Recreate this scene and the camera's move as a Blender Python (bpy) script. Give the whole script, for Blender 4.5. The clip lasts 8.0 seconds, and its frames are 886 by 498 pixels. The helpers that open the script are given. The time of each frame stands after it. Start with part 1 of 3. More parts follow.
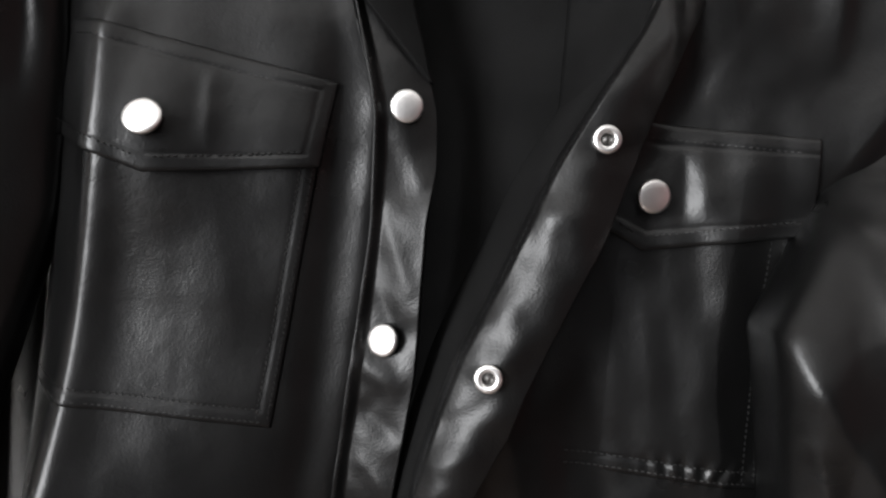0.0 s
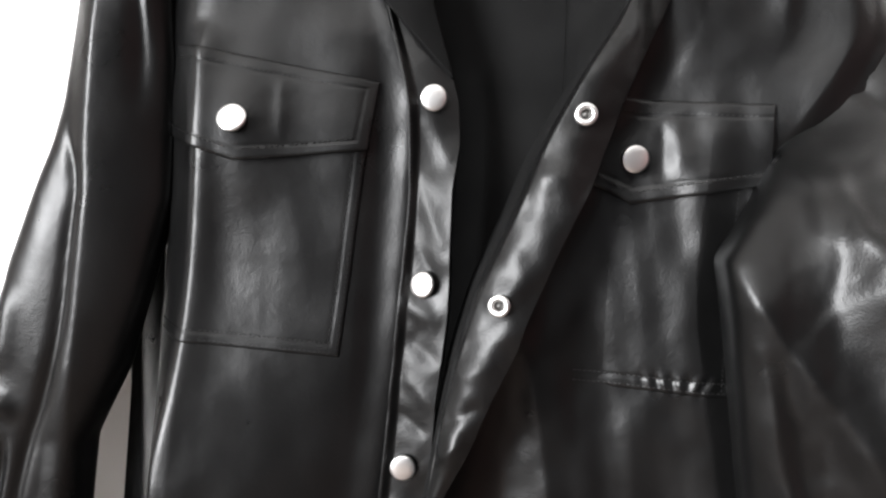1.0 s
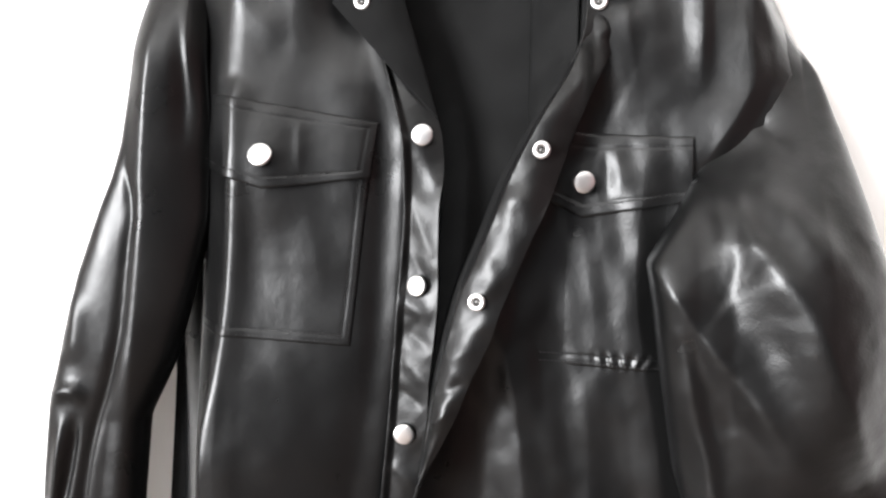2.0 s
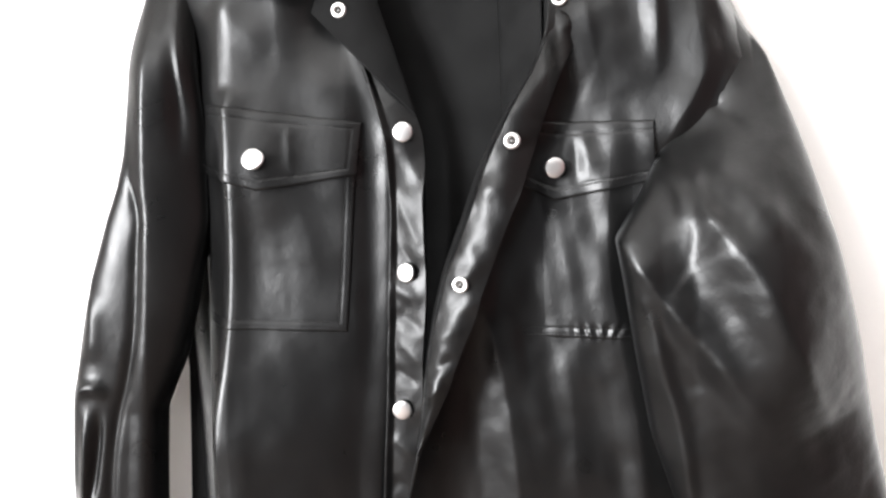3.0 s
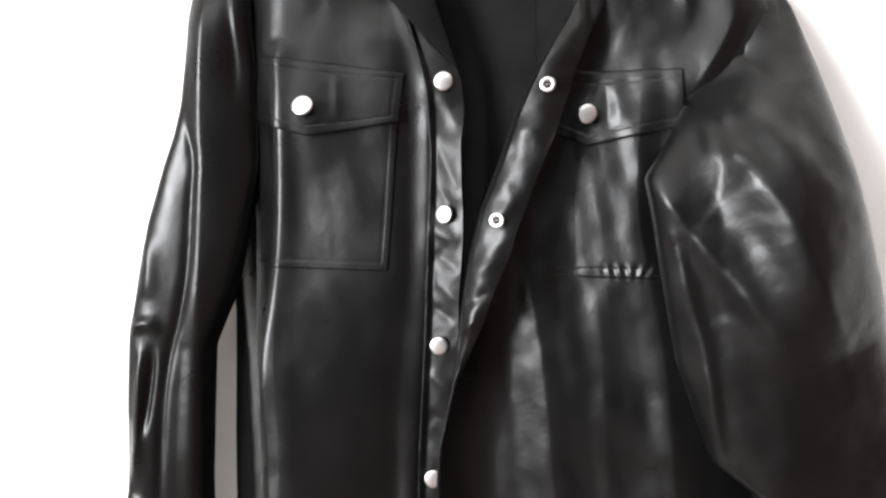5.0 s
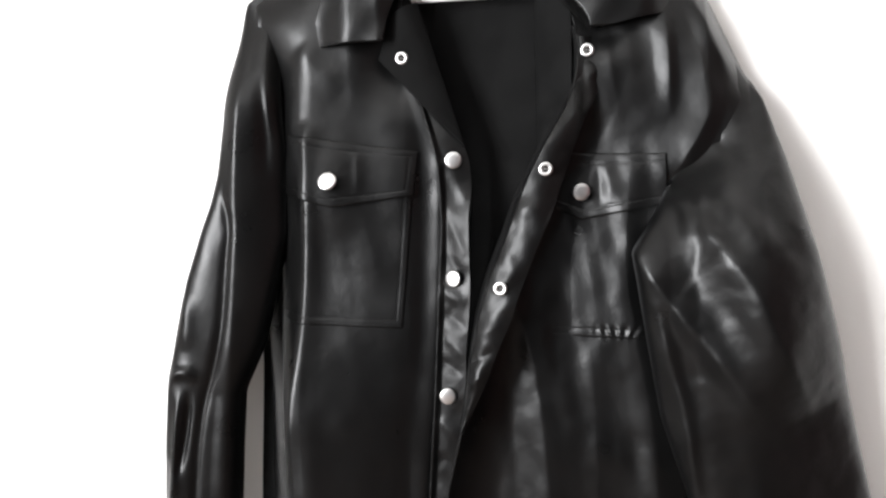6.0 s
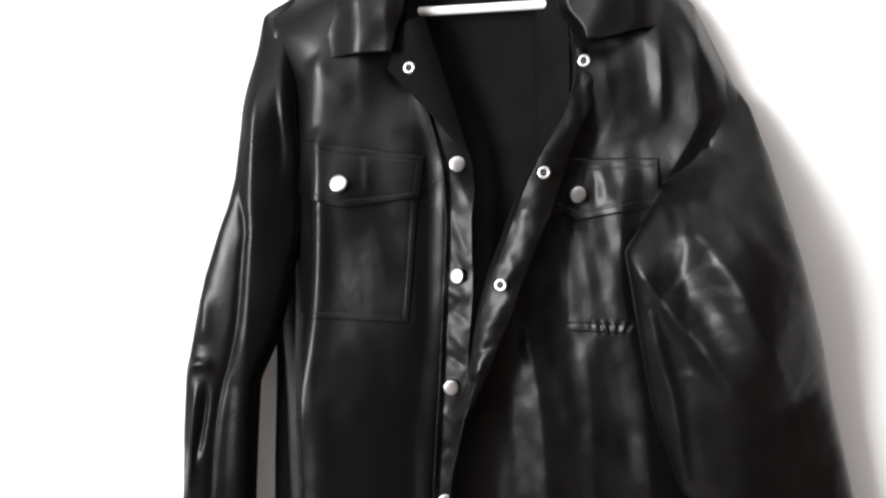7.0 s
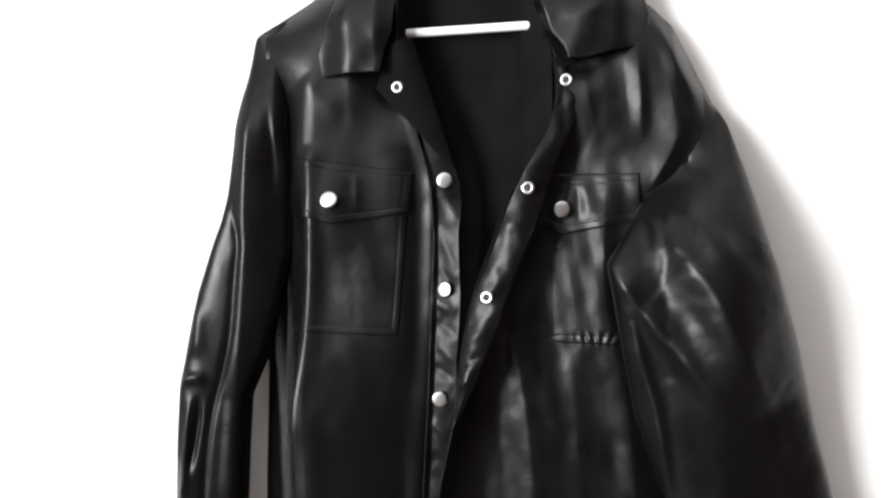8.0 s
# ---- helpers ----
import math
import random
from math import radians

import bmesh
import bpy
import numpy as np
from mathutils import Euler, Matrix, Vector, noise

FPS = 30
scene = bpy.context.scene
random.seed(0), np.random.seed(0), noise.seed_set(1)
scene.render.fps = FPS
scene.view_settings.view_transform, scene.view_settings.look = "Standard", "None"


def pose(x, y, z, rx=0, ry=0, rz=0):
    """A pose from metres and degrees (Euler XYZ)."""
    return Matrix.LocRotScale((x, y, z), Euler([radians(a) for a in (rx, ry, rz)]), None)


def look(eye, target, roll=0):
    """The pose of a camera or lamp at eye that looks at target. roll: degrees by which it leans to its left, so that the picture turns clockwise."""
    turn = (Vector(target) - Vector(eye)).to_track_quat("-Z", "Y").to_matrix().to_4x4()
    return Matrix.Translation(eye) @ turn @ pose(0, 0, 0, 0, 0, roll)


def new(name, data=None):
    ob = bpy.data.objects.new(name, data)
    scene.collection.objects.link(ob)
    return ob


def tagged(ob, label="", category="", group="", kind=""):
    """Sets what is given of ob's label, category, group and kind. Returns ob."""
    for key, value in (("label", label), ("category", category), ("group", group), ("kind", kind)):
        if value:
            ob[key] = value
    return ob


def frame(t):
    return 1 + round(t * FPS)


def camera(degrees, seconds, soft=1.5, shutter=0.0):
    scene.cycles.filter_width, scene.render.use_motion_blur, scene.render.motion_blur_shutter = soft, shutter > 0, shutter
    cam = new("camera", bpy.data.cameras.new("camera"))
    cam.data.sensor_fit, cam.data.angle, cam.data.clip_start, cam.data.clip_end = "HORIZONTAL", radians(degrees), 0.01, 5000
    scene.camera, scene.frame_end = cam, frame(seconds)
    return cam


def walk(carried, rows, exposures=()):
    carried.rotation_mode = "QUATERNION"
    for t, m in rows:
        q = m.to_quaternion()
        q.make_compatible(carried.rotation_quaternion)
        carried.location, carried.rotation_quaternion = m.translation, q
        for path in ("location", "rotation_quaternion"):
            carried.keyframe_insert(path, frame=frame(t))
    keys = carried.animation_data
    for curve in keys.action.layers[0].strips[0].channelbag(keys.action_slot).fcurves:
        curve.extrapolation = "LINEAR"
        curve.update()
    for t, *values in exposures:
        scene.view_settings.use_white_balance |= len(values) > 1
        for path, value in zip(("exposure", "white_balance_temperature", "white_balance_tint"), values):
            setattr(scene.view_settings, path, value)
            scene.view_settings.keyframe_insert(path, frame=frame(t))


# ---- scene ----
cam = camera(61.0, 8.0, soft=2.4)
PATH = [
    (0, (0.048, -0.347, 1.455), (-0.094, 1.647, 1.39), 4.7),
    (0.2, (0.059, -0.368, 1.447), (-0.141, 1.621, 1.397), 4.1),
    (0.5, (0.054, -0.402, 1.444), (-0.129, 1.588, 1.37), 3.4),
    (1, (0.089, -0.43, 1.442), (-0.274, 1.535, 1.345), 2.2),
    (1.2, (0.079, -0.458, 1.445), (-0.21, 1.519, 1.342), 3.1),
    (2.3, (0.128, -0.54, 1.457), (-0.27, 1.416, 1.336), 0.0),
    (2.5, (0.131, -0.546, 1.455), (-0.259, 1.41, 1.305), -1.1),
    (3, (0.136, -0.566, 1.464), (-0.237, 1.392, 1.301), -2.4),
    (3.5, (0.13, -0.584, 1.446), (-0.291, 1.36, 1.234), -2.5),
    (4, (0.133, -0.589, 1.424), (-0.332, 1.34, 1.177), -2.0),
    (4.2, (0.136, -0.586, 1.405), (-0.319, 1.35, 1.189), -1.0),
    (5.3, (0.129, -0.62, 1.424), (-0.302, 1.329, 1.296), -2.2),
    (5.5, (0.141, -0.633, 1.447), (-0.299, 1.312, 1.299), -2.6),
    (6, (0.144, -0.671, 1.461), (-0.305, 1.275, 1.362), -1.5),
    (6.5, (0.145, -0.699, 1.461), (-0.336, 1.242, 1.475), -1.6),
    (7, (0.156, -0.709, 1.457), (-0.313, 1.233, 1.372), -1.2),
    (7.5, (0.157, -0.726, 1.456), (-0.3, 1.221, 1.418), -1.3),
    (8, (0.169, -0.724, 1.452), (-0.292, 1.221, 1.419), -1.5),
]
walk(cam, [(t, look(eye, target, roll)) for t, eye, target, roll in PATH], [(0, -0.98), (0.5, -0.45), (1, -0.3), (2.5, 0.3), (4, -0.2), (5.5, -0.42), (6.5, -1.08), (8, -1.14)])

# ---- light ----
world = bpy.data.worlds.new("world")
scene.world = world
world.use_nodes = True
wn = world.node_tree.nodes
sky = wn.new("ShaderNodeTexSky")
sky.sky_type, sky.sun_disc = "NISHITA", False
sky.sun_elevation, sky.sun_rotation = radians(40), radians(250)
wn["Background"].inputs["Strength"].default_value = 0.1
world.node_tree.links.new(sky.outputs[0], wn["Background"].inputs["Color"])

# Daylight in the window opening.
lamp = bpy.data.lights.new("window_light", "AREA")
lamp.shape, lamp.size, lamp.size_y, lamp.energy, lamp.color = "RECTANGLE", 1.8, 1.45, 690, (0.97, 0.98, 1.0)
new("window_light", lamp).matrix_world = look((-1.52, -2.5, 1.68), (0.0, -2.5, 1.68))


# ---- materials ----
def material(name, rough, metal=0.0):
    m = bpy.data.materials.new(name)
    m.use_nodes = True
    n, l = m.node_tree.nodes, m.node_tree.links
    b = n["Principled BSDF"]
    b.inputs["Roughness"].default_value, b.inputs["Metallic"].default_value = rough, metal
    return m, n, l, b


def two_tone(n, l, target, scale, c1, c2, lo=0.35, hi=0.65, detail=4.0):
    co = n.new("ShaderNodeTexCoord")
    t = n.new("ShaderNodeTexNoise")
    t.inputs["Scale"].default_value, t.inputs["Detail"].default_value = scale, detail
    r = n.new("ShaderNodeValToRGB")
    r.color_ramp.elements[0].position, r.color_ramp.elements[1].position = lo, hi
    r.color_ramp.elements[0].color, r.color_ramp.elements[1].color = c1, c2
    l.new(co.outputs["Object"], t.inputs["Vector"])
    l.new(t.outputs["Fac"], r.inputs["Fac"])
    l.new(r.outputs["Color"], target)
    return co, t


def grey(v, warm=0.0):
    return (v * (1 + warm), v, v * (1 - warm), 1)


def leather(name, base, rough, spread, grain=0.12, crease=0.1):
    m, n, l, b = material(name, rough)
    co, t = two_tone(n, l, b.inputs["Base Color"], 14, grey(base * 0.8), grey(base * 1.2))
    two_tone(n, l, b.inputs["Roughness"], 22, grey(rough - spread), grey(rough + spread), 0.3, 0.7)
    b.inputs["Specular IOR Level"].default_value = 0.22
    pores = n.new("ShaderNodeTexVoronoi")
    pores.inputs["Scale"].default_value = 900
    soft = n.new("ShaderNodeTexNoise")
    soft.inputs["Scale"].default_value, soft.inputs["Detail"].default_value = 42, 6
    for tex in (pores, soft):
        l.new(co.outputs["Object"], tex.inputs["Vector"])
    b1, b2 = n.new("ShaderNodeBump"), n.new("ShaderNodeBump")
    b1.inputs["Strength"].default_value, b1.inputs["Distance"].default_value = grain, 0.0004
    b2.inputs["Strength"].default_value, b2.inputs["Distance"].default_value = crease, 0.003
    l.new(pores.outputs["Distance"], b1.inputs["Height"])
    l.new(soft.outputs["Fac"], b2.inputs["Height"])
    l.new(b2.outputs["Normal"], b1.inputs["Normal"])
    l.new(b1.outputs["Normal"], b.inputs["Normal"])
    return m


LEATHER = leather("black_leather", 0.0022, 0.325, 0.055, 0.12, 0.2)
FACING = leather("facing_leather", 0.0022, 0.37, 0.07, 0.14, 0.22)

LINING, n, l, b = material("black_lining", 0.9)
two_tone(n, l, b.inputs["Base Color"], 30, grey(0.003), grey(0.005))
weave = n.new("ShaderNodeTexNoise")
weave.inputs["Scale"].default_value = 700
bump = n.new("ShaderNodeBump")
bump.inputs["Strength"].default_value, bump.inputs["Distance"].default_value = 0.4, 0.0005
l.new(weave.outputs["Fac"], bump.inputs["Height"])
l.new(bump.outputs["Normal"], b.inputs["Normal"])
b.inputs["Specular IOR Level"].default_value = 0.08

THREAD, n, l, b = material("black_thread", 0.6)
b.inputs["Base Color"].default_value = grey(0.006)

STEEL, n, l, b = material("satin_nickel", 0.34, 1.0)
two_tone(n, l, b.inputs["Base Color"], 90, grey(0.54, 0.01), grey(0.64, 0.01))
# Near-black metal colour stands in for the shade inside the ring snaps.
HOLE_SHADE, n, l, b = material("hole_shade_metal", 0.45, 1.0)
b.inputs["Base Color"].default_value = grey(0.07, 0.03)

PLASTIC, n, l, b = material("white_plastic", 0.35)
two_tone(n, l, b.inputs["Base Color"], 40, grey(0.78, 0.01), grey(0.84, 0.01))


def paint(name, c, rough=0.75):
    m, n, l, b = material(name, rough)
    co, t = two_tone(n, l, b.inputs["Base Color"], 3, [v * 0.95 for v in c] + [1], [min(v * 1.04, 0.95) for v in c] + [1])
    fine = n.new("ShaderNodeTexNoise")
    fine.inputs["Scale"].default_value = 180
    l.new(co.outputs["Object"], fine.inputs["Vector"])
    bump = n.new("ShaderNodeBump")
    bump.inputs["Strength"].default_value, bump.inputs["Distance"].default_value = 0.12, 0.001
    l.new(fine.outputs["Fac"], bump.inputs["Height"])
    l.new(bump.outputs["Normal"], b.inputs["Normal"])
    return m


WHITE_WALL = paint("white_wall_paint", (0.80, 0.79, 0.77))
GREY_WALL = paint("grey_wall_paint", (0.055, 0.055, 0.058))
BROWN_WALL = paint("brown_wall_paint", (0.075, 0.032, 0.03))
FLOOR_WOOD = paint("brown_floor", (0.11, 0.08, 0.065), 0.45)


# ---- helpers for meshes ----
def mesh_object(name, verts, faces, mat, parent=None, label="", smooth=True):
    me = bpy.data.meshes.new(name)
    me.from_pydata([tuple(map(float, v)) for v in verts], [], faces)
    me.materials.append(mat)
    if smooth:
        me.shade_smooth()
    ob = new(name, me)
    ob.parent = parent
    if label:
        tagged(ob, label)
    return ob


def box(name, lo, hi, mat, label="", kind="structure", category=""):
    (a, b_, c), (d, e, f) = lo, hi
    v = [(x, y, z) for x in (a, d) for y in (b_, e) for z in (c, f)]
    fs = [(0, 1, 3, 2), (4, 6, 7, 5), (0, 4, 5, 1), (2, 3, 7, 6), (0, 2, 6, 4), (1, 5, 7, 3)]
    return tagged(mesh_object(name, v, fs, mat, smooth=False), label, category, kind=kind)


def curve(points, blur=0.012):
    """A smooth function x(z) through (x, z) pairs."""
    p = sorted((z, x) for x, z in points)
    zs = np.linspace(p[0][0], p[-1][0], 400)
    xs = np.interp(zs, [q[0] for q in p], [q[1] for q in p])
    k = max(1, int(blur / (zs[1] - zs[0])))
    w = np.hanning(2 * k + 3)[1:-1]
    pad = np.r_[2 * xs[0] - xs[k:0:-1], xs, 2 * xs[-1] - xs[-2:-k - 2:-1]]
    ys = np.convolve(pad, w / w.sum(), "valid")
    return lambda z: np.interp(z, zs, ys)


def step(a, b_, v):
    s = np.clip((np.asarray(v, float) - a) / (b_ - a), 0, 1)
    return s * s * (3 - 2 * s)


LATTICE = np.random.RandomState(7).rand(64, 64)


def lump(x, z, size, seed=0):
    """Smooth random values from -1 to 1, of about that size in metres."""
    a, b_ = np.asarray(x) / size + 17.3 * seed + 100, np.asarray(z) / size + 9.1 * seed + 100
    i, j = np.floor(a).astype(int), np.floor(b_).astype(int)
    u, v = a - i, b_ - j
    u, v = u * u * (3 - 2 * u), v * v * (3 - 2 * v)
    g = lambda p, q: LATTICE[p % 64, q % 64]  # noqa: E731
    top = g(i, j) * (1 - u) + g(i + 1, j) * u
    low = g(i, j + 1) * (1 - u) + g(i + 1, j + 1) * u
    return 2 * (top * (1 - v) + low * v) - 1


def flowing(line, parts=4):
    """The same line with rounded corners."""
    if len(line) < 3:
        return line
    p = [line[0], *line, line[-1]]
    out = []
    for a, b_, c, d in zip(p, p[1:], p[2:], p[3:]):
        for t in np.linspace(0, 1, parts, endpoint=False):
            out.append(tuple(0.5 * (2 * b_[k] + (c[k] - a[k]) * t + (2 * a[k] - 5 * b_[k] + 4 * c[k] - d[k]) * t * t + (3 * b_[k] - a[k] - 3 * c[k] + d[k]) * t ** 3) for k in (0, 1)))
    return out + [line[-1]]


def far_from(x, z, line):
    """The distance of (x, z) from a line of points, and how far along it (0 to 1) the nearest place is."""
    best, along = np.full(np.shape(x), 9.0), np.zeros(np.shape(x))
    count = len(line) - 1
    for k in range(count):
        (ax, az), (bx, bz) = line[k], line[k + 1]
        dx, dz = bx - ax, bz - az
        t = np.clip(((x - ax) * dx + (z - az) * dz) / (dx * dx + dz * dz), 0, 1)
        d = np.hypot(x - ax - t * dx, z - az - t * dz)
        near = d < best
        best, along = np.where(near, d, best), np.where(near, (k + t) / count, along)
    return best, along


def folds(x, z, some):
    """Ridges (towards the viewer, amount above 0) and valleys along lines: (line, half width, amount)."""
    out = np.zeros(np.shape(x))
    for line, wide, amount in some:
        d, along = far_from(x, z, flowing(line))
        size = sum(math.hypot(q[0] - p[0], q[1] - p[1]) for p, q in zip(line, line[1:]))
        share = min(0.36, max(0.1, 0.05 / size))
        ends = step(0, share, along) * step(0, share, 1 - along)
        soft = np.hypot(d, wide * 0.18)
        out -= amount * ends * (0.55 * np.exp(-((d / wide) ** 2)) + 0.45 * np.exp(-1.25 * (soft / wide) ** 1.15))
    return out


def ridges(x, z, some):
    """Lopsided folds along lines that run downwards: (line, width before the crest, width behind it, height)."""
    out = np.zeros(np.shape(x))
    for line, before, behind, amount in some:
        way = flowing(line)
        d, along = far_from(x, z, way)
        side, best = np.zeros(np.shape(x)), np.full(np.shape(x), 9.0)
        for (ax, az), (bx, bz) in zip(way, way[1:]):
            dx, dz = bx - ax, bz - az
            t = np.clip(((x - ax) * dx + (z - az) * dz) / (dx * dx + dz * dz), 0, 1)
            e = np.hypot(x - ax - t * dx, z - az - t * dz)
            side = np.where(e < best, dx * (z - az) - dz * (x - ax), side)
            best = np.minimum(best, e)
        size = sum(math.hypot(q[0] - p[0], q[1] - p[1]) for p, q in zip(line, line[1:]))
        share = min(0.42, max(0.15, 0.06 / size))
        ends = step(0, share, along) * step(0, share, 1 - along)
        q = np.hypot(d, 0.0011) / np.where(side < 0, before, behind)
        out -= amount * ends * (0.45 * np.exp(-q * q) + 0.55 * np.clip(1 - 0.8 * q, 0, 1) ** 1.4)
    return out


def grid_faces(nu, nv, wrap=False):
    cols = nu if wrap else nu - 1
    return [(j * nu + i, j * nu + (i + 1) % nu, (j + 1) * nu + (i + 1) % nu, (j + 1) * nu + i) for j in range(nv - 1) for i in range(cols)]


def thick(ob, depth):
    s = ob.modifiers.new("thickness", "SOLIDIFY")
    s.thickness, s.offset = depth, -1.0
    return ob


def sheet(name, left, right, z0, z1, depth, mat, parent, label="", nu=90, nv=150, thickness=0.0016):
    """A piece of cloth between the curves left(z) and right(z); depth(x, z, u) gives its y."""
    z, u = np.meshgrid(np.linspace(z0, z1, nv), np.linspace(0, 1, nu), indexing="ij")
    x = left(z) * (1 - u) + right(z) * u
    y = depth(x, z, u)
    ob = mesh_object(name, np.stack([x, y, z], -1).reshape(-1, 3), grid_faces(nu, nv), mat, parent, label)
    return thick(ob, thickness) if thickness else ob


def quad_patch(name, corners, depth, mat, parent, label="", nu=90, nv=60, chevron=0.0, at=0.3, thickness=0.0022):
    """A patch of cloth with four corners (tl, tr, br, bl); its lower edge may dip to a point at the share `at`."""
    (ax, az), (bx, bz), (cx, cz), (dx, dz) = corners
    v, u = np.meshgrid(np.linspace(0, 1, nv), np.linspace(0, 1, nu), indexing="ij")
    dip = np.where(u < at, u / at, (1 - u) / (1 - at)) * chevron
    x = (ax * (1 - u) + bx * u) * (1 - v) + (dx * (1 - u) + cx * u) * v
    z = (az * (1 - u) + bz * u) * (1 - v) + (dz * (1 - u) + cz * u) * v - dip * v
    y = depth(x, z, u, v)
    ob = mesh_object(name, np.stack([x, y, z], -1).reshape(-1, 3), [f[::-1] for f in grid_faces(nu, nv)], mat, parent, label)
    return thick(ob, thickness) if thickness else ob


def stitching(parent, line, depth, gap=0.0028, long=0.0019, proud=0.0004):
    """A row of short thread stitches along a line of (x, z)."""
    verts, faces = [], []
    for (ax, az), (bx, bz) in zip(line, line[1:]):
        size = math.hypot(bx - ax, bz - az)
        dx, dz = (bx - ax) / size, (bz - az) / size
        for k in range(int(size / gap)):
            s = (k + 0.5) * gap
            i = len(verts)
            for side, end in ((-1, -1), (1, -1), (1, 1), (-1, 1)):
                px, pz = ax + dx * (s + end * long / 2) - dz * side * 0.00032, az + dz * (s + end * long / 2) + dx * side * 0.00032
                y = float(depth(np.array(px), np.array(pz)))
                verts.append((px, y + 0.0006, pz))
                verts.append((ax + dx * (s + end * long * 0.3) - dz * side * 0.00018, y - proud, az + dz * (s + end * long * 0.3) + dx * side * 0.00018))
            faces += [(i + 1, i + 3, i + 5, i + 7)] + [(i + p, i + (p + 2) % 8, i + (p + 3) % 8, i + p + 1) for p in (0, 2, 4, 6)]
    return mesh_object("stitching", verts, faces, THREAD, parent, smooth=False)


def turned(name, profile, m, mat, parent, label="", sides=40):
    """A body of revolution from (radius, height) pairs, its axis along -y of the pose m."""
    verts, faces = [], []
    for r, h in profile:
        verts += [m @ Vector((r * math.cos(2 * math.pi * k / sides), -h, r * math.sin(2 * math.pi * k / sides))) for k in range(sides)]
    faces = grid_faces(sides, len(profile), wrap=True)
    faces.append(tuple(range((len(profile) - 1) * sides, len(profile) * sides)))
    return mesh_object(name, verts, faces, mat, parent, label)


# ---- the room ----
WALL_Y = 0.056
X0, X1, Y0, TOP = -1.5, 2.6, -3.7, 2.9
box("wall_north", (X0, WALL_Y, 0), (X1, WALL_Y + 0.12, TOP), WHITE_WALL, "plain white painted wall behind the hanging jacket", category="wall")
box("wall_east", (X1, Y0, 0), (X1 + 0.12, WALL_Y + 0.12, TOP), BROWN_WALL, "plain brown painted wall", category="wall")
box("wall_south", (X0, Y0 - 0.12, 0), (X1 + 0.12, Y0, TOP), GREY_WALL, "plain grey painted wall", category="wall")
box("floor", (X0 - 0.12, Y0 - 0.12, -0.1), (X1 + 0.12, WALL_Y + 0.12, 0), FLOOR_WOOD, "plain brown floor", category="floor")
box("ceiling", (X0 - 0.12, Y0 - 0.12, TOP), (X1 + 0.12, WALL_Y + 0.12, TOP + 0.1), WHITE_WALL, "plain white ceiling", category="ceiling")
WIN = (-3.4, -1.6, 0.95, 2.4)
west = tagged(new("wall_west"), "plain white wall with a window opening", "wall", kind="structure")
for lo, hi in (((X0 - 0.12, Y0 - 0.12, 0), (X0, WIN[0], TOP)), ((X0 - 0.12, WIN[1], 0), (X0, WALL_Y + 0.12, TOP)),
               ((X0 - 0.12, WIN[0], 0), (X0, WIN[1], WIN[2])), ((X0 - 0.12, WIN[0], WIN[3]), (X0, WIN[1], TOP))):
    piece = box("wall_piece", lo, hi, WHITE_WALL)
    del piece["kind"]
    piece.parent = west

# ---- hanger ----
hanger = tagged(new("coat_hanger"), "white plastic coat hanger with a straight bar inside the jacket", "hanger")
hanger.location = (0.02, 0.024, 1.66)


def rod(name, pts, radius, mat, parent, origin=(0, 0, 0), label=""):
    cu = bpy.data.curves.new(name, "CURVE")
    cu.dimensions, cu.bevel_depth, cu.bevel_resolution, cu.use_fill_caps = "3D", radius, 5, True
    sp = cu.splines.new("POLY")
    sp.points.add(len(pts) - 1)
    for q, p in zip(sp.points, pts):
        q.co = (p[0] - origin[0], p[1] - origin[1], p[2] - origin[2], 1)
    cu.materials.append(mat)
    tmp = bpy.data.objects.new(name, cu)
    scene.collection.objects.link(tmp)
    me = bpy.data.meshes.new_from_object(tmp.evaluated_get(bpy.context.evaluated_depsgraph_get()))
    bpy.data.objects.remove(tmp)
    me.shade_smooth()
    ob = new(name, me)
    ob.parent = parent
    return tagged(ob, label) if label else ob


ORIGIN = tuple(hanger.location)
rod("bar", [(-0.075, 0.024, 1.6625), (0.02, 0.024, 1.66), (0.125, 0.024, 1.6575)], 0.0044, PLASTIC, hanger, ORIGIN, "straight white bar")
for way in (-1, 1):
    rod("arm", [(0.02 + way * 0.15 * s, 0.028 + 0.004 * s, 1.75 - 0.104 * s ** 1.6) for s in np.linspace(0, 1, 14)] + [(0.02 + way * 0.12, 0.028, 1.655), (0.02 + way * 0.09, 0.024, 1.66)],
        0.005, PLASTIC, hanger, ORIGIN)
rod("hook", [(0.02, 0.028, 1.75), (0.02, 0.028, 1.80)] + [(0.02 + 0.024 * math.sin(a), 0.028, 1.824 - 0.024 * math.cos(a)) for a in np.linspace(0, 4.2, 20)],
    0.0028, STEEL, hanger, ORIGIN, "bent metal hook")
peg = tagged(new("wall_hook"), "small metal hook on the white wall", "hook")
peg.location = (0.02, WALL_Y, 1.842)
rod("shaft", [(0.02, WALL_Y + 0.002, 1.842), (0.02, 0.026, 1.842), (0.02, 0.014, 1.85)], 0.0032, STEEL, peg, tuple(peg.location))
rod("plate", [(0.02, WALL_Y, 1.842), (0.02, WALL_Y - 0.005, 1.842)], 0.014, STEEL, peg, tuple(peg.location))

# ---- the jacket ----
jacket = tagged(new("jacket"), "black leather snap-front jacket hanging open on a white hanger", "jacket")
HEM = 0.96

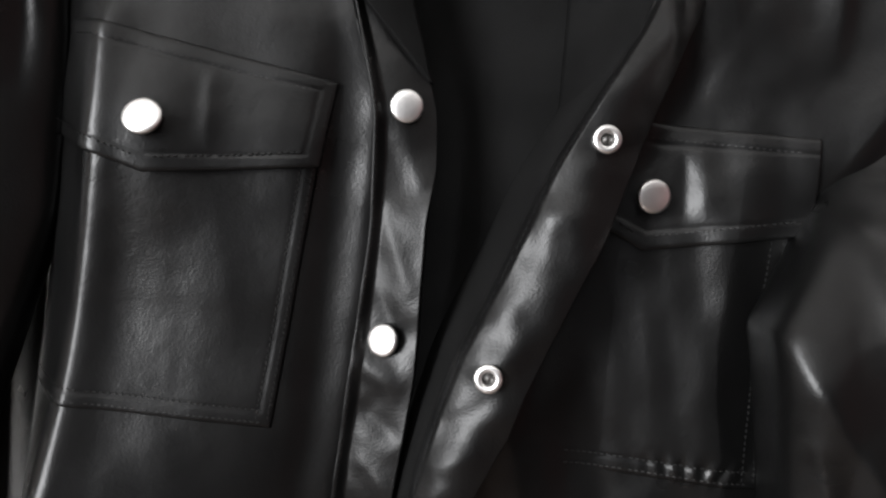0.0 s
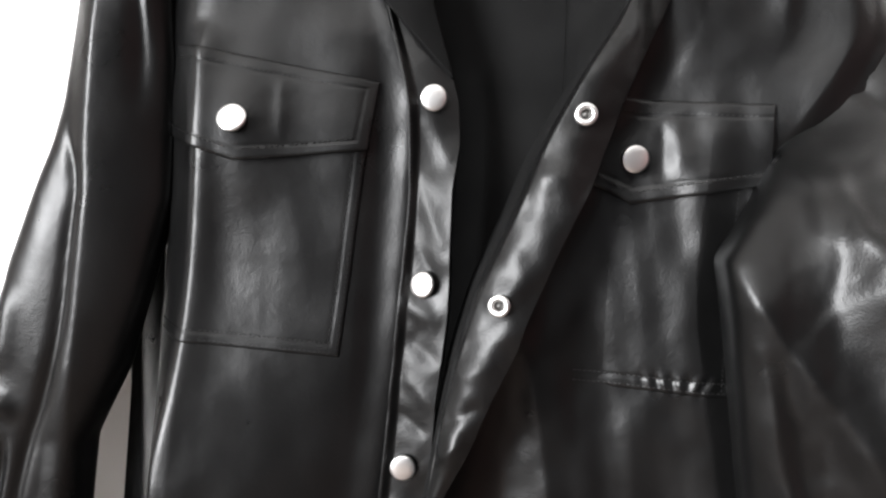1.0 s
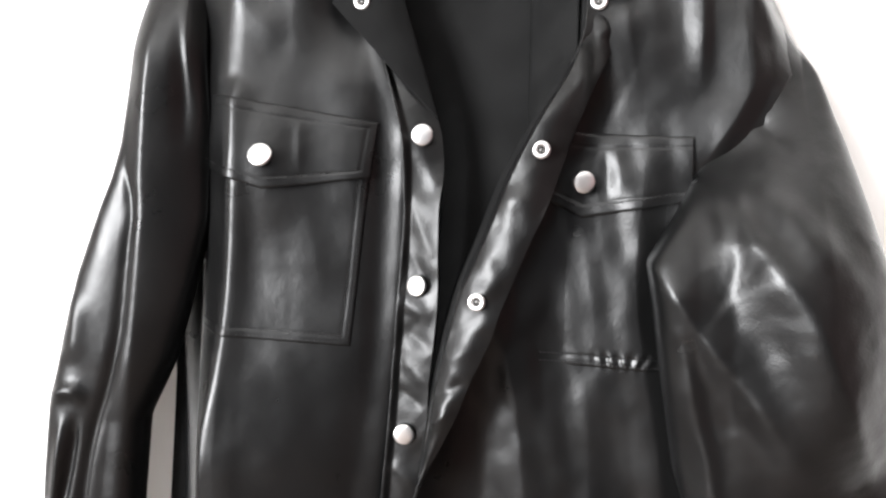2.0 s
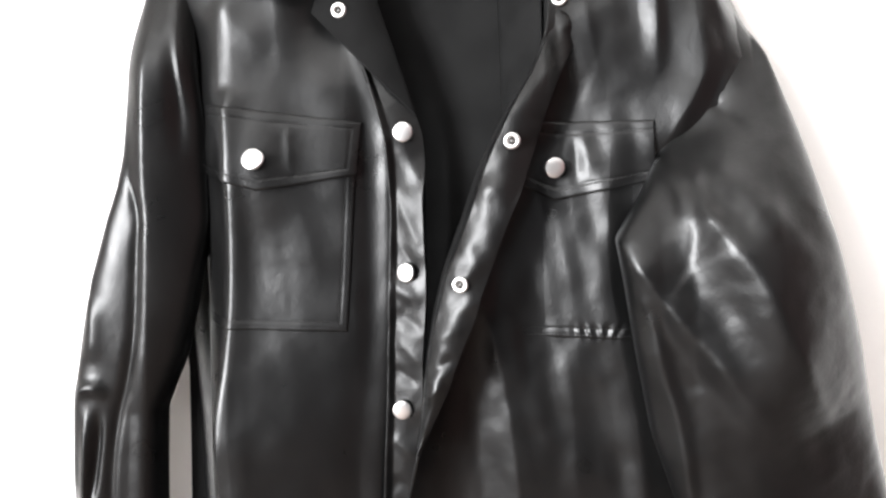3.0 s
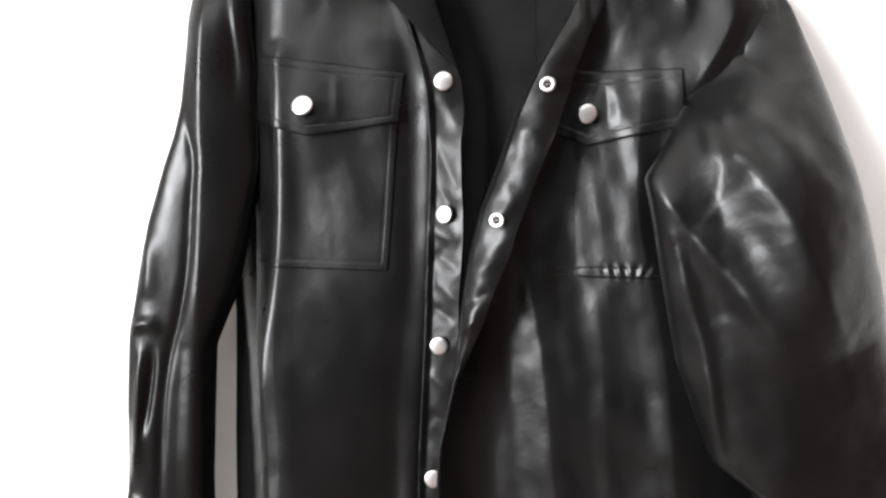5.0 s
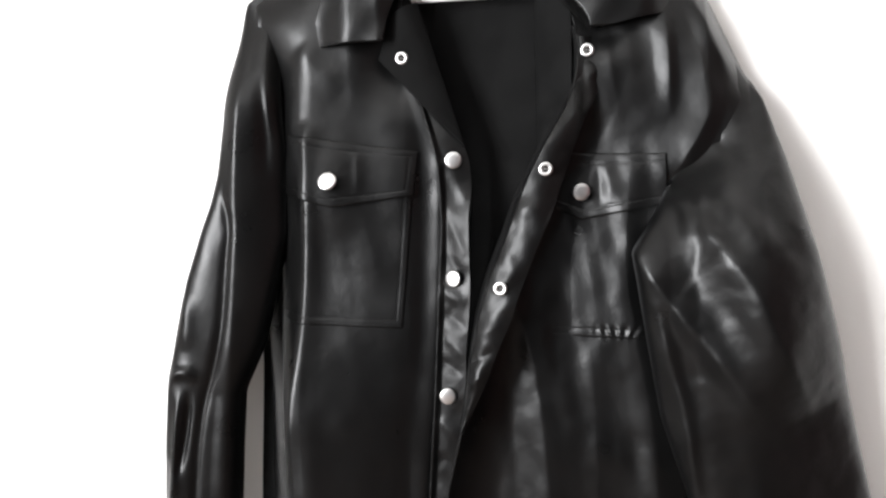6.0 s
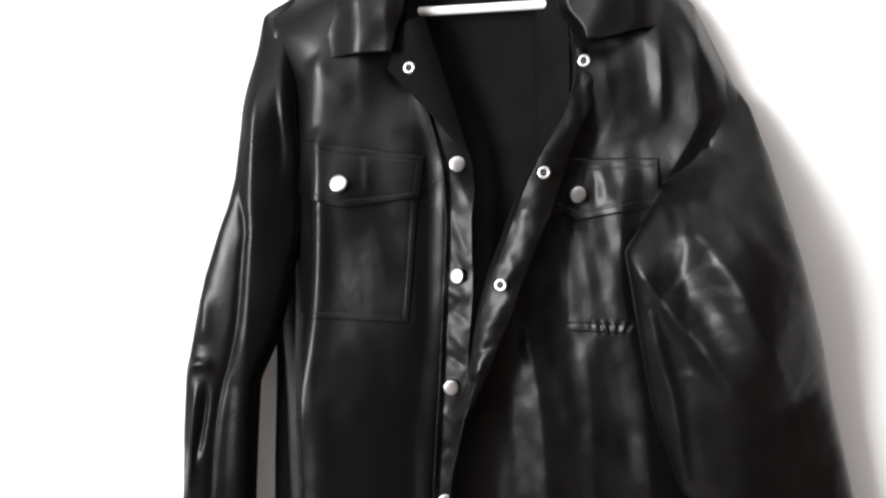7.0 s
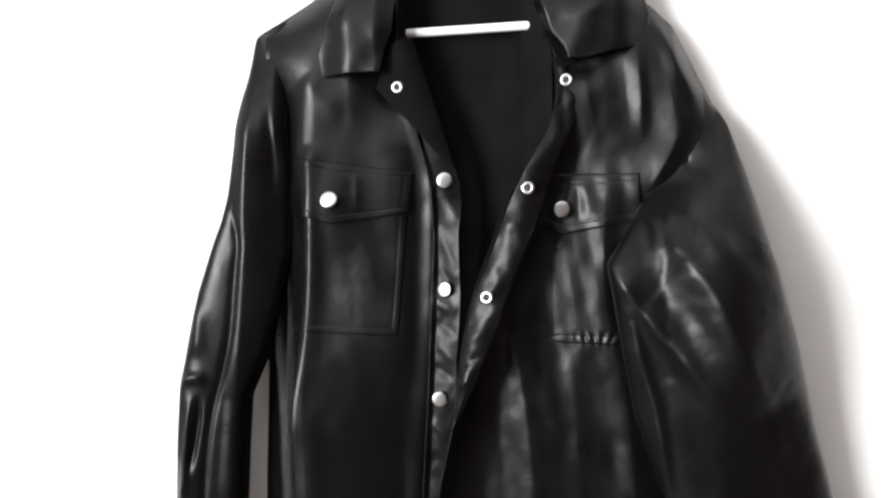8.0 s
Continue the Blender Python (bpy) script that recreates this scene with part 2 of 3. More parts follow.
# The shoulder line, the front edge and the sides, as (x, z).
SHOULDER_L = [(-0.08, 1.735), (-0.111, 1.722), (-0.146, 1.700), (-0.204, 1.669)]
STITCH_L = curve([(-0.036, 1.62), (-0.030, 1.575), (-0.027, 1.561), (-0.012, 1.507), (-0.010, 1.451), (-0.016, 1.362), (-0.020, 1.296), (-0.028, 1.20), (-0.034, 1.08), (-0.04, HEM)])
EDGE_L = curve([(-0.032, 1.64), (-0.008, 1.55), (0.009, 1.527), (0.0155, 1.506), (0.0175, 1.48), (0.015, 1.455), (0.0155, 1.384), (0.010, 1.33), (0.006, 1.25), (0.0, 1.15), (-0.008, HEM)], 0.006)
ROLL_R = curve([(0.085, 1.75), (0.106, 1.64), (0.114, 1.603), (0.112, 1.573), (0.101, 1.543), (0.088, 1.521), (0.066, 1.48), (0.051, 1.44), (0.034, 1.40), (0.026, 1.372), (0.019, 1.338), (0.014, 1.304), (0.009, 1.273), (-0.007, 1.208), (-0.011, 1.14), (-0.012, HEM)])
FREE_R = curve([(0.132, 1.612), (0.138, 1.578), (0.120, 1.537), (0.108, 1.505), (0.092, 1.455), (0.080, 1.428), (0.064, 1.388), (0.059, 1.371), (0.046, 1.343), (0.0365, 1.318), (0.0095, 1.264)], 0.006)

FOLDS_L = [
    ([(-0.133, 1.55), (-0.133, 1.51), (-0.136, 1.463), (-0.143, 1.346), (-0.152, 1.276), (-0.165, 1.17), (-0.17, 1.05)], 0.011, 0.0055),
    ([(-0.045, 1.60), (-0.024, 1.55), (-0.0145, 1.51), (-0.0145, 1.459), (-0.019, 1.35), (-0.026, 1.27), (-0.034, 1.18), (-0.04, 1.06)], 0.011, 0.0038),
    ([(-0.06, 1.62), (-0.036, 1.55), (-0.031, 1.48), (-0.034, 1.35), (-0.045, 1.25), (-0.05, 1.1)], 0.012, -0.0025),
    ([(-0.098, 1.48), (-0.085, 1.46), (-0.075, 1.42), (-0.066, 1.38)], 0.016, 0.0014),
    ([(-0.10, 1.57), (-0.125, 1.60), (-0.14, 1.62)], 0.016, 0.003),
    ([(-0.165, 1.20), (-0.15, 1.13), (-0.145, 1.05)], 0.016, 0.004),
]


def shoulder_drop(x, z, line):
    p = sorted(line)
    top = np.interp(x, [q[0] for q in p], [q[1] for q in p])
    return 0.034 * np.clip((z - (top - 0.085)) / 0.085, 0, 1.05) ** 2.2


def body_left(x, z, u=None):
    y = -0.010 + 0.125 * (np.clip(x, -0.14, 0) + 0.09) * step(1.62, 1.54, z) + 0.006 * step(-0.045, -0.014, x)
    y = y + (0.043 * np.clip((-0.127 - x) / 0.055, 0, 1) ** 2 + 0.007 * step(-0.18, -0.215, x)) * step(1.67, 1.56, z)
    y = y + (0.24 * (np.clip(x, -0.15, 0) + 0.03) + 0.6 * np.clip(-0.15 - x, 0, 0.055)) * step(1.41, 1.26, z) - 0.06 * (np.hypot(-0.118 - x, 0.02) - 0.118 - x) * step(1.46, 1.56, z)
    y = y + 0.014 * step(-0.095, -0.055, x) * step(1.54, 1.60, z) - 0.009 * np.exp(-(((x + 0.112) / 0.026) ** 2) - ((z - 1.487) / 0.045) ** 2)
    y = y + shoulder_drop(x, z, SHOULDER_L) + folds(x, z, FOLDS_L)
    y = y + 0.0003 * lump(x + 0.1 * z, z * 0.22, 0.016, 21)
    return y + 0.0010 * lump(x, z * 0.4, 0.04, 1) + 0.0003 * lump(x, z, 0.018, 2)


SIDE_L = curve([(-0.080, 1.735), (-0.111, 1.722), (-0.146, 1.700), (-0.184, 1.680), (-0.190, 1.668), (-0.186, 1.64), (-0.180, 1.60), (-0.176, 1.57), (-0.190, 1.53), (-0.205, 1.48), (-0.217, 1.4), (-0.212, 1.32), (-0.212, 1.28), (-0.214, 1.2), (-0.218, 1.1), (-0.222, HEM)])
LEFT_TOP = curve([(-0.048, 1.735), (-0.046, 1.64), (-0.040, 1.62), (-0.03, 1.575), (-0.027, 1.561), (-0.012, 1.507), (-0.010, 1.451), (-0.016, 1.362), (-0.020, 1.296), (-0.028, 1.20), (-0.034, 1.08), (-0.04, HEM)])
sheet("front_panel", SIDE_L, LEFT_TOP, HEM, 1.735, body_left, LEATHER, jacket, "smooth black leather front with a bright vertical fold", 150, 260)

PLACKET_FOLDS = [
    ([(-0.006, 1.462), (0.002, 1.44), (0.013, 1.418)], 0.006, 0.0035),
    ([(-0.010, 1.43), (0.002, 1.41), (0.013, 1.395)], 0.006, -0.003),
    ([(-0.012, 1.40), (-0.006, 1.385), (0.013, 1.377)], 0.007, 0.004),
    ([(-0.014, 1.37), (0.0, 1.362), (0.012, 1.352)], 0.006, -0.003),
    ([(-0.014, 1.345), (0.0, 1.338), (0.010, 1.325)], 0.006, 0.003),
    ([(-0.016, 1.325), (-0.004, 1.318), (0.006, 1.31)], 0.005, -0.003),
    ([(-0.02, 1.27), (-0.01, 1.262), (0.004, 1.25)], 0.006, 0.003),
    ([(-0.022, 1.235), (-0.01, 1.23), (0.004, 1.215)], 0.006, -0.003),
    ([(0.0, 1.50), (0.008, 1.48), (0.016, 1.47)], 0.006, 0.002),
]


def placket_left(x, z, u=None):
    u = np.clip((x - STITCH_L(z)) / np.maximum(EDGE_L(z) - STITCH_L(z), 0.004), 0, 1)
    lit = step(1.49, 1.45, z) * (0.35 + 0.65 * step(1.24, 1.36, z))
    y = -0.003 + 0.004 * u ** 1.6 * (1 - lit) - 0.005 * u * lit - 0.004 * (1 - step(0.0, 0.2, u)) + shoulder_drop(x, z, SHOULDER_L) * 0.5 + 0.55 * folds(x, z, PLACKET_FOLDS) * step(0, 0.15, u)
    y = y - 0.003 * np.exp(-((z - 1.51) / 0.02) ** 2) * (1 - u)
    return y + 0.0008 * lump(x + z * 0.5, z, 0.016, 3) + 0.0003 * lump(x, z, 0.008, 4)


PLACKET_START = lambda z: STITCH_L(z) - 0.0005  # noqa: E731
placket = sheet("button_placket", PLACKET_START, EDGE_L, HEM, 1.60, placket_left, FACING, jacket, "creased black leather snap placket", 50, 330, 0.0035)
stitching(placket, [(float(STITCH_L(z)) + 0.0012, z) for z in np.arange(1.53, 1.08, -0.02)], lambda x, z: placket_left(x, z) - 0.0002)


# The turned-out lapel of the left front.
def lapel_left_depth(x, z, u, v):
    return -0.006 - 0.003 * np.sin(np.pi * u) + 0.012 * u ** 3 - 0.006 * v * u + 0.0012 * lump(x, z, 0.02, 5)


quad_patch("lapel", [(-0.052, 1.640), (-0.030, 1.652), (0.0125, 1.519), (-0.0655, 1.601)], lapel_left_depth, LINING, jacket,
           "matte black turned-out lapel with a ring snap", 50, 60, thickness=0.003)

# ---- right front ----
SHOULDER_R = [(0.125, 1.722), (0.1757, 1.691), (0.2007, 1.670), (0.221, 1.648), (0.243, 1.60), (0.257, 1.57)]
FOLDS_R = [
    ([(0.186, 1.64), (0.190, 1.59), (0.191, 1.53)], 0.011, 0.006, 0.0042),
    ([(0.213, 1.63), (0.217, 1.58), (0.223, 1.545), (0.215, 1.522), (0.200, 1.497), (0.186, 1.475)], 0.023, 0.010, 0.0066),
    ([(0.200, 1.665), (0.222, 1.61), (0.245, 1.56)], 0.011, 0.012, 0.0060),
    ([(0.137, 1.61), (0.143, 1.575), (0.153, 1.515)], 0.018, 0.028, 0.0070),
]
FOLDS_R_LOW = [
    ([(0.157, 1.50), (0.154, 1.44), (0.153, 1.40), (0.160, 1.345), (0.170, 1.29), (0.176, 1.23), (0.184, 1.05)], 0.032, 0.014, 0.0052),
    ([(0.046, 1.41), (0.068, 1.33), (0.080, 1.23), (0.090, 1.03)], 0.026, 0.034, 0.0080),
    ([(0.118, 1.35), (0.124, 1.27), (0.126, 1.10)], 0.016, 0.020, 0.0022),
]


def body_right(x, z, u=None):
    near = np.clip((x - ROLL_R(z)) / 0.045, 0, 1)
    y = 0.008 - 0.034 * (1 - near) ** 2 * step(1.66, 1.5, z)
    y = y + 0.03 * step(0.185, 0.26, x) * step(1.50, 1.44, z) - 0.008 * step(0.10, 0.19, x) * step(1.43, 1.50, z)
    y = y + shoulder_drop(x, z, SHOULDER_R) + ridges(x, z, FOLDS_R) + ridges(x, z, FOLDS_R_LOW)
    y = y - 0.0006 * np.sin(x * 2 * math.pi / 0.0085 + 3 * lump(x, z, 0.02, 20)) * np.exp(-(((z - 1.3515) / 0.0045) ** 2)) * step(0.118, 0.135, x)
    y = y + 0.0010 * lump(x + 0.15 * z, z * 0.25, 0.013, 22)
    return y + 0.0011 * lump(x, z * 0.4, 0.04, 6) + 0.0004 * lump(x, z, 0.016, 7)


SIDE_R = curve([(0.125, 1.722), (0.1757, 1.691), (0.2007, 1.670), (0.221, 1.648), (0.243, 1.60), (0.257, 1.57), (0.252, 1.553), (0.237, 1.53), (0.22, 1.49), (0.215, 1.44), (0.222, 1.3), (0.242, 1.193), (0.258, 1.143), (0.285, HEM)], 0.006)
sheet("front_panel", lambda z: ROLL_R(z) + 0.0006, SIDE_R, HEM, 1.722, body_right, LEATHER, jacket, "smooth black leather front with soft vertical folds", 150, 260)

STRIP_FOLDS = [
    ([(0.036, 1.405), (0.05, 1.40), (0.066, 1.41)], 0.007, 0.0018),
    ([(0.045, 1.425), (0.055, 1.44), (0.068, 1.45)], 0.007, -0.0015),
    ([(0.026, 1.372), (0.04, 1.378), (0.055, 1.39)], 0.006, -0.0018),
    ([(0.022, 1.355), (0.034, 1.358), (0.050, 1.365)], 0.006, 0.0021),
    ([(0.018, 1.33), (0.03, 1.335), (0.044, 1.345)], 0.005, -0.003),
    ([(0.016, 1.31), (0.024, 1.315), (0.035, 1.325)], 0.005, 0.003),
    ([(0.058, 1.46), (0.075, 1.462), (0.09, 1.455)], 0.010, 0.003),
    ([(0.105, 1.575), (0.112, 1.55), (0.113, 1.52)], 0.006, 0.005),
    ([(0.118, 1.585), (0.12, 1.56), (0.118, 1.54)], 0.005, -0.004),
    ([(0.128, 1.59), (0.128, 1.57)], 0.006, 0.003),
]


def strip_right(x, z, u=None):
    u = np.clip((x - ROLL_R(z)) / np.maximum(FREE_R(z) - ROLL_R(z), 0.003), 0, 1)
    y = -0.040 - 0.005 * np.sin(np.pi * u) - 0.006 * u * step(1.49, 1.41, z) + 0.012 * u * step(1.44, 1.51, z) + 0.006 * (1 - step(0, 0.12, u)) + 0.040 * step(1.51, 1.60, z) + 0.008 * step(1.33, 1.27, z)
    y = y + 0.7 * folds(x, z, STRIP_FOLDS)
    return y + 0.0011 * lump(x - z * 0.4, z, 0.020, 8) + 0.0006 * lump(x, z, 0.010, 9)


strip = sheet("lapel", ROLL_R, FREE_R, 1.268, 1.610, strip_right, FACING, jacket, "creased black leather lapel turned outwards with ring snaps", 60, 300, 0.003)
stitching(strip, [(float(ROLL_R(z)) + 0.0022, z) for z in np.arange(1.52, 1.30, -0.015)], lambda x, z: strip_right(x, z) - 0.0003)
# The lining that runs back from the rolled edge.
sheet("facing_lining", lambda z: ROLL_R(z) - 0.013, lambda z: ROLL_R(z) + 0.001, 1.268, 1.62,
      lambda x, z, u: -0.032 + 0.066 * (1 - u) ** 1.2 + 0.034 * step(1.51, 1.60, z) * u + 0.001 * lump(x, z, 0.02, 10), LINING, jacket, "dull black lining edge", 30, 120, 0.001)

# ---- back of the jacket and its lining ----
BACK_L = curve([(-0.06, 1.725), (-0.12, 1.69), (-0.18, 1.655), (-0.195, 1.6), (-0.205, 1.4), (-0.216, 1.2), (-0.224, HEM)])
BACK_R = curve([(0.11, 1.715), (0.16, 1.68), (0.19, 1.65), (0.22, 1.6), (0.225, 1.4), (0.24, 1.2), (0.275, HEM)])
sheet("back_panel", BACK_L, BACK_R, HEM + 0.004, 1.715, lambda x, z, u: 0.047 - 0.008 * (2 * u - 1) ** 4 + 0.0015 * lump(x, z * 0.4, 0.04, 11), LEATHER, jacket, "", 70, 100)
sheet("back_lining", BACK_L, BACK_R, HEM + 0.006, 1.715, lambda x, z, u: 0.041 - 0.008 * (2 * u - 1) ** 4 + 0.0015 * lump(x, z * 0.3, 0.035, 12), LINING, jacket, "dull black woven lining", 70, 100)


# ---- collar ----
def neck_band(name, z0, z1, mat, label):
    """The standing band that runs from one front edge round the back of the neck to the other."""
    a, v = np.meshgrid(np.linspace(0, math.pi, 80), np.linspace(0, 1, 24))
    c = np.cos(a)
    x = 0.0195 - 0.063 * np.sign(c) * np.abs(c) ** 0.55 + 0.004 * v * c
    y = 0.053 * np.sin(a) ** 0.6 - 0.014 * v * np.sin(a) - 0.004
    low = z0 + 0.12 * step(-0.1, -0.75, c)
    z = low * (1 - v) + z1 * v
    return thick(mesh_object(name, np.stack([x, y, z], -1).reshape(-1, 3), grid_faces(80, 24), mat, jacket, label), 0.002)


neck_band("collar_stand", 1.60, 1.765, LINING, "dull black inner collar band")


sheet("collar_stand", lambda z: np.minimum(0.073, ROLL_R(z) - 0.012), lambda z: np.minimum(ROLL_R(z) + 0.001, 0.108), 1.49, 1.765,
      lambda x, z, u: 0.037 - 0.033 * u ** 0.75 - 0.03 * u * step(1.60, 1.52, z), LINING, jacket, "dull black inner collar edge", 20, 60, 0.0015)


def collar_leaf(points_in, points_out, z0, z1, depth, label):
    return sheet("collar", curve(points_in, 0.006), curve(points_out, 0.006), z0, z1, depth, LEATHER, jacket, label, 70, 80, 0.003)


def collar_left_depth(x, z, u):
    return -0.022 + 0.05 * step(1.66, 1.78, z) + 0.010 * step(-0.085, -0.125, x) - 0.003 * np.exp(-((x + 0.09) / 0.018) ** 2) + 0.012 * step(-0.062, -0.042, x) + 0.001 * lump(x, z, 0.02, 13)


collar_leaf([(-0.085, 1.775), (-0.096, 1.71), (-0.108, 1.68), (-0.125, 1.635), (-0.131, 1.615)], [(-0.045, 1.775), (-0.043, 1.70), (-0.046, 1.655), (-0.053, 1.635), (-0.056, 1.6135)], 1.6145, 1.775, collar_left_depth, "black leather collar leaf, lying flat")


def collar_right_depth(x, z, u):
    return -0.012 + 0.050 * step(1.655, 1.77, z) + 0.034 * step(0.165, 0.212, x) - 0.004 * np.exp(-(((x - 0.145) - (z - 1.66) * 0.4) / 0.018) ** 2) + 0.012 * (1 - step(0.0, 0.12, u)) + 0.001 * lump(x, z, 0.02, 14)


collar_leaf([(0.083, 1.775), (0.086, 1.70), (0.0895, 1.672), (0.099, 1.642), (0.118, 1.621), (0.124, 1.614)], [(0.150, 1.775), (0.185, 1.70), (0.200, 1.66), (0.197, 1.630), (0.175, 1.621), (0.134, 1.6135)], 1.614, 1.775, collar_right_depth, "black leather collar leaf with a pointed tip")
stitching(jacket, [(-0.120, 1.6185), (-0.064, 1.6165)], lambda x, z: collar_left_depth(x, z, 0.5) - 0.0004)


# ---- pockets ----
def hem_relief(u, v, wide, high, edge=0.007, sides=True):
    """A doubled hem along the border of a patch: raised rim with a stitched groove."""
    d = np.minimum(v, 1 - v) * high
    if sides:
        d = np.minimum(d, (1 - u) * wide)
    return -0.00015 * (1 - step(edge * 0.75, edge * 1.1, d)) + 0.00028 * np.exp(-((d - edge) / 0.0010) ** 2) + 0.0005 * (1 - step(0, 0.0015, d))


def pocket(side, body, patch, flap, chevron, at, flap_folds, label):
    """A patch pocket with its flap on the front given by body(x, z)."""
    wide, high = abs(patch[1][0] - patch[0][0]), abs(patch[0][1] - patch[3][1])
    ob = quad_patch("pocket", patch, lambda x, z, u, v: body(x, z) - 0.0009 + hem_relief(u, v, wide, high, sides=side == "l") + (0.0016 * (1 - step(0, 0.45, u)) if side == "r" else 0), LEATHER, jacket, label, 120, 150, thickness=0.002)
    inner = lambda s, k: (patch[3][0] * (1 - s) + patch[2][0] * s, patch[3][1] * (1 - s) + patch[2][1] * s + k)  # noqa: E731
    for k in (0.0022, 0.0078):
        stitching(ob, [inner(0.02, k), inner(0.35, k), inner(0.7, k), inner(0.97, k)], lambda x, z: body(x, z) - 0.0011)
    for k in (0.0022, 0.0075):
        stitching(ob, [(patch[1][0] * (1 - s) + patch[2][0] * s - k, patch[1][1] * (1 - s) + patch[2][1] * s) for s in np.linspace(0.02, 0.98, 8)], lambda x, z: body(x, z) - 0.0011)
    fw, fh = abs(flap[1][0] - flap[0][0]), abs(flap[0][1] - flap[3][1])

    def flap_depth(x, z, u, v):
        return body(x, z) - 0.0022 - 0.0040 * np.clip(v, 0, 1) ** 0.8 * step(-0.05, 0.25, u) + hem_relief(u, v, fw, fh, sides=side == "l") + folds(x, z, flap_folds)

    fo = quad_patch("pocket_flap", flap, flap_depth, LEATHER, jacket, "pointed black leather pocket flap with stitched hem", 140, 80, chevron, at, 0.0026)
    lerp = lambda p, q, s: (p[0] * (1 - s) + q[0] * s, p[1] * (1 - s) + q[1] * s)  # noqa: E731
    top = lambda x, z: body(x, z) - 0.0028 + folds(x, z, flap_folds)  # noqa: E731
    low = lambda x, z: body(x, z) - 0.0066 + folds(x, z, flap_folds)  # noqa: E731
    tip = (flap[3][0] * (1 - at) + flap[2][0] * at, flap[3][1] * (1 - at) + flap[2][1] * at - chevron)
    stitching(fo, [lerp((flap[0][0], flap[0][1] - 0.0068), (flap[1][0], flap[1][1] - 0.0068), s) for s in np.linspace(0.02, 0.93, 8)], top)
    stitching(fo, [lerp((flap[3][0] + 0.002, flap[3][1] + 0.0065), (tip[0] - 0.003, tip[1] + 0.007), s) for s in np.linspace(0, 1, 4)], low)
    stitching(fo, [lerp((tip[0] + 0.004, tip[1] + 0.007), (flap[2][0] - 0.006, flap[2][1] + 0.0062), s) for s in np.linspace(0, 1, 6)], low)
    return fo


FLAP_L_FOLDS = [([(-0.0865, 1.52), (-0.0855, 1.50), (-0.085, 1.476)], 0.004, 0.0009), ([(-0.093, 1.515), (-0.092, 1.48)], 0.006, -0.0005)]
FLAP_R_FOLDS = [([(0.134, 1.505), (0.139, 1.485), (0.139, 1.462)], 0.007, 0.0013), ([(0.128, 1.50), (0.131, 1.48), (0.130, 1.46)], 0.005, -0.0010)]
pocket("l", body_left, [(-0.170, 1.512), (-0.035, 1.500), (-0.0495, 1.354), (-0.176, 1.362)], [(-0.154, 1.536), (-0.031, 1.5165), (-0.0355, 1.4765), (-0.167, 1.484)],
       0.0135, 0.43, FLAP_L_FOLDS, "black leather patch pocket with double stitching")
pocket("r", body_right, [(0.085, 1.488), (0.180, 1.488), (0.176, 1.345), (0.085, 1.347)], [(0.094, 1.510), (0.186, 1.506), (0.187, 1.463), (0.083, 1.466)],
       0.0145, 0.30, FLAP_R_FOLDS, "black leather patch pocket with puckered stitching")


# ---- sleeves ----
def sleeve(outer, inner, z0, z1, centre, half, relief, label, sign, square=0.7, lift=0.0, nu=170, nv=260):
    """A tube whose sides follow outer(z) and inner(z); centre(z), half(z): its middle and half depth in y."""
    z, a = np.meshgrid(np.linspace(z0, z1, nv), np.linspace(0, 2 * math.pi, nu, endpoint=False), indexing="ij")
    c = np.sign(np.cos(a)) * np.abs(np.cos(a)) ** 0.85
    s = np.sign(np.sin(a)) * np.abs(np.sin(a)) ** square
    o, i = outer(z), inner(z)
    x = (o + i) / 2 + (o - i) / 2 * c * sign
    y = centre(x, z) - half(x, z) * s
    z_top = z + lift * np.clip((x - o) / np.maximum(np.abs(i - o), 0.003) * np.sign(i - o), 0, 1) * step(z1 - 0.07, z1, z)
    front = np.clip(s, 0, 1) ** 0.6
    y = y + relief(x, z) * front
    faces = grid_faces(nu, nv, wrap=True)
    faces.append(tuple(range(nu))[::-1])
    faces.append(tuple(range((nv - 1) * nu, nv * nu)))
    return mesh_object("sleeve", np.stack([x, y, z_top], -1).reshape(-1, 3), faces, LEATHER, jacket, label)


OUT_L = curve([(-0.203, 1.664), (-0.2055, 1.655), (-0.209, 1.62), (-0.212, 1.60), (-0.219, 1.55), (-0.228, 1.50), (-0.236, 1.475), (-0.247, 1.45), (-0.266, 1.40), (-0.279, 1.35), (-0.291, 1.30), (-0.295, 1.25), (-0.298, 1.20), (-0.302, 1.10), (-0.305, 0.98)], 0.006)
IN_L = curve([(-0.168, 1.667), (-0.167, 1.645), (-0.165, 1.61), (-0.162, 1.58), (-0.160, 1.53), (-0.166, 1.444), (-0.184, 1.377), (-0.196, 1.335), (-0.219, 1.288), (-0.224, 1.23), (-0.229, 1.16), (-0.231, 1.09), (-0.238, 0.98)], 0.006)
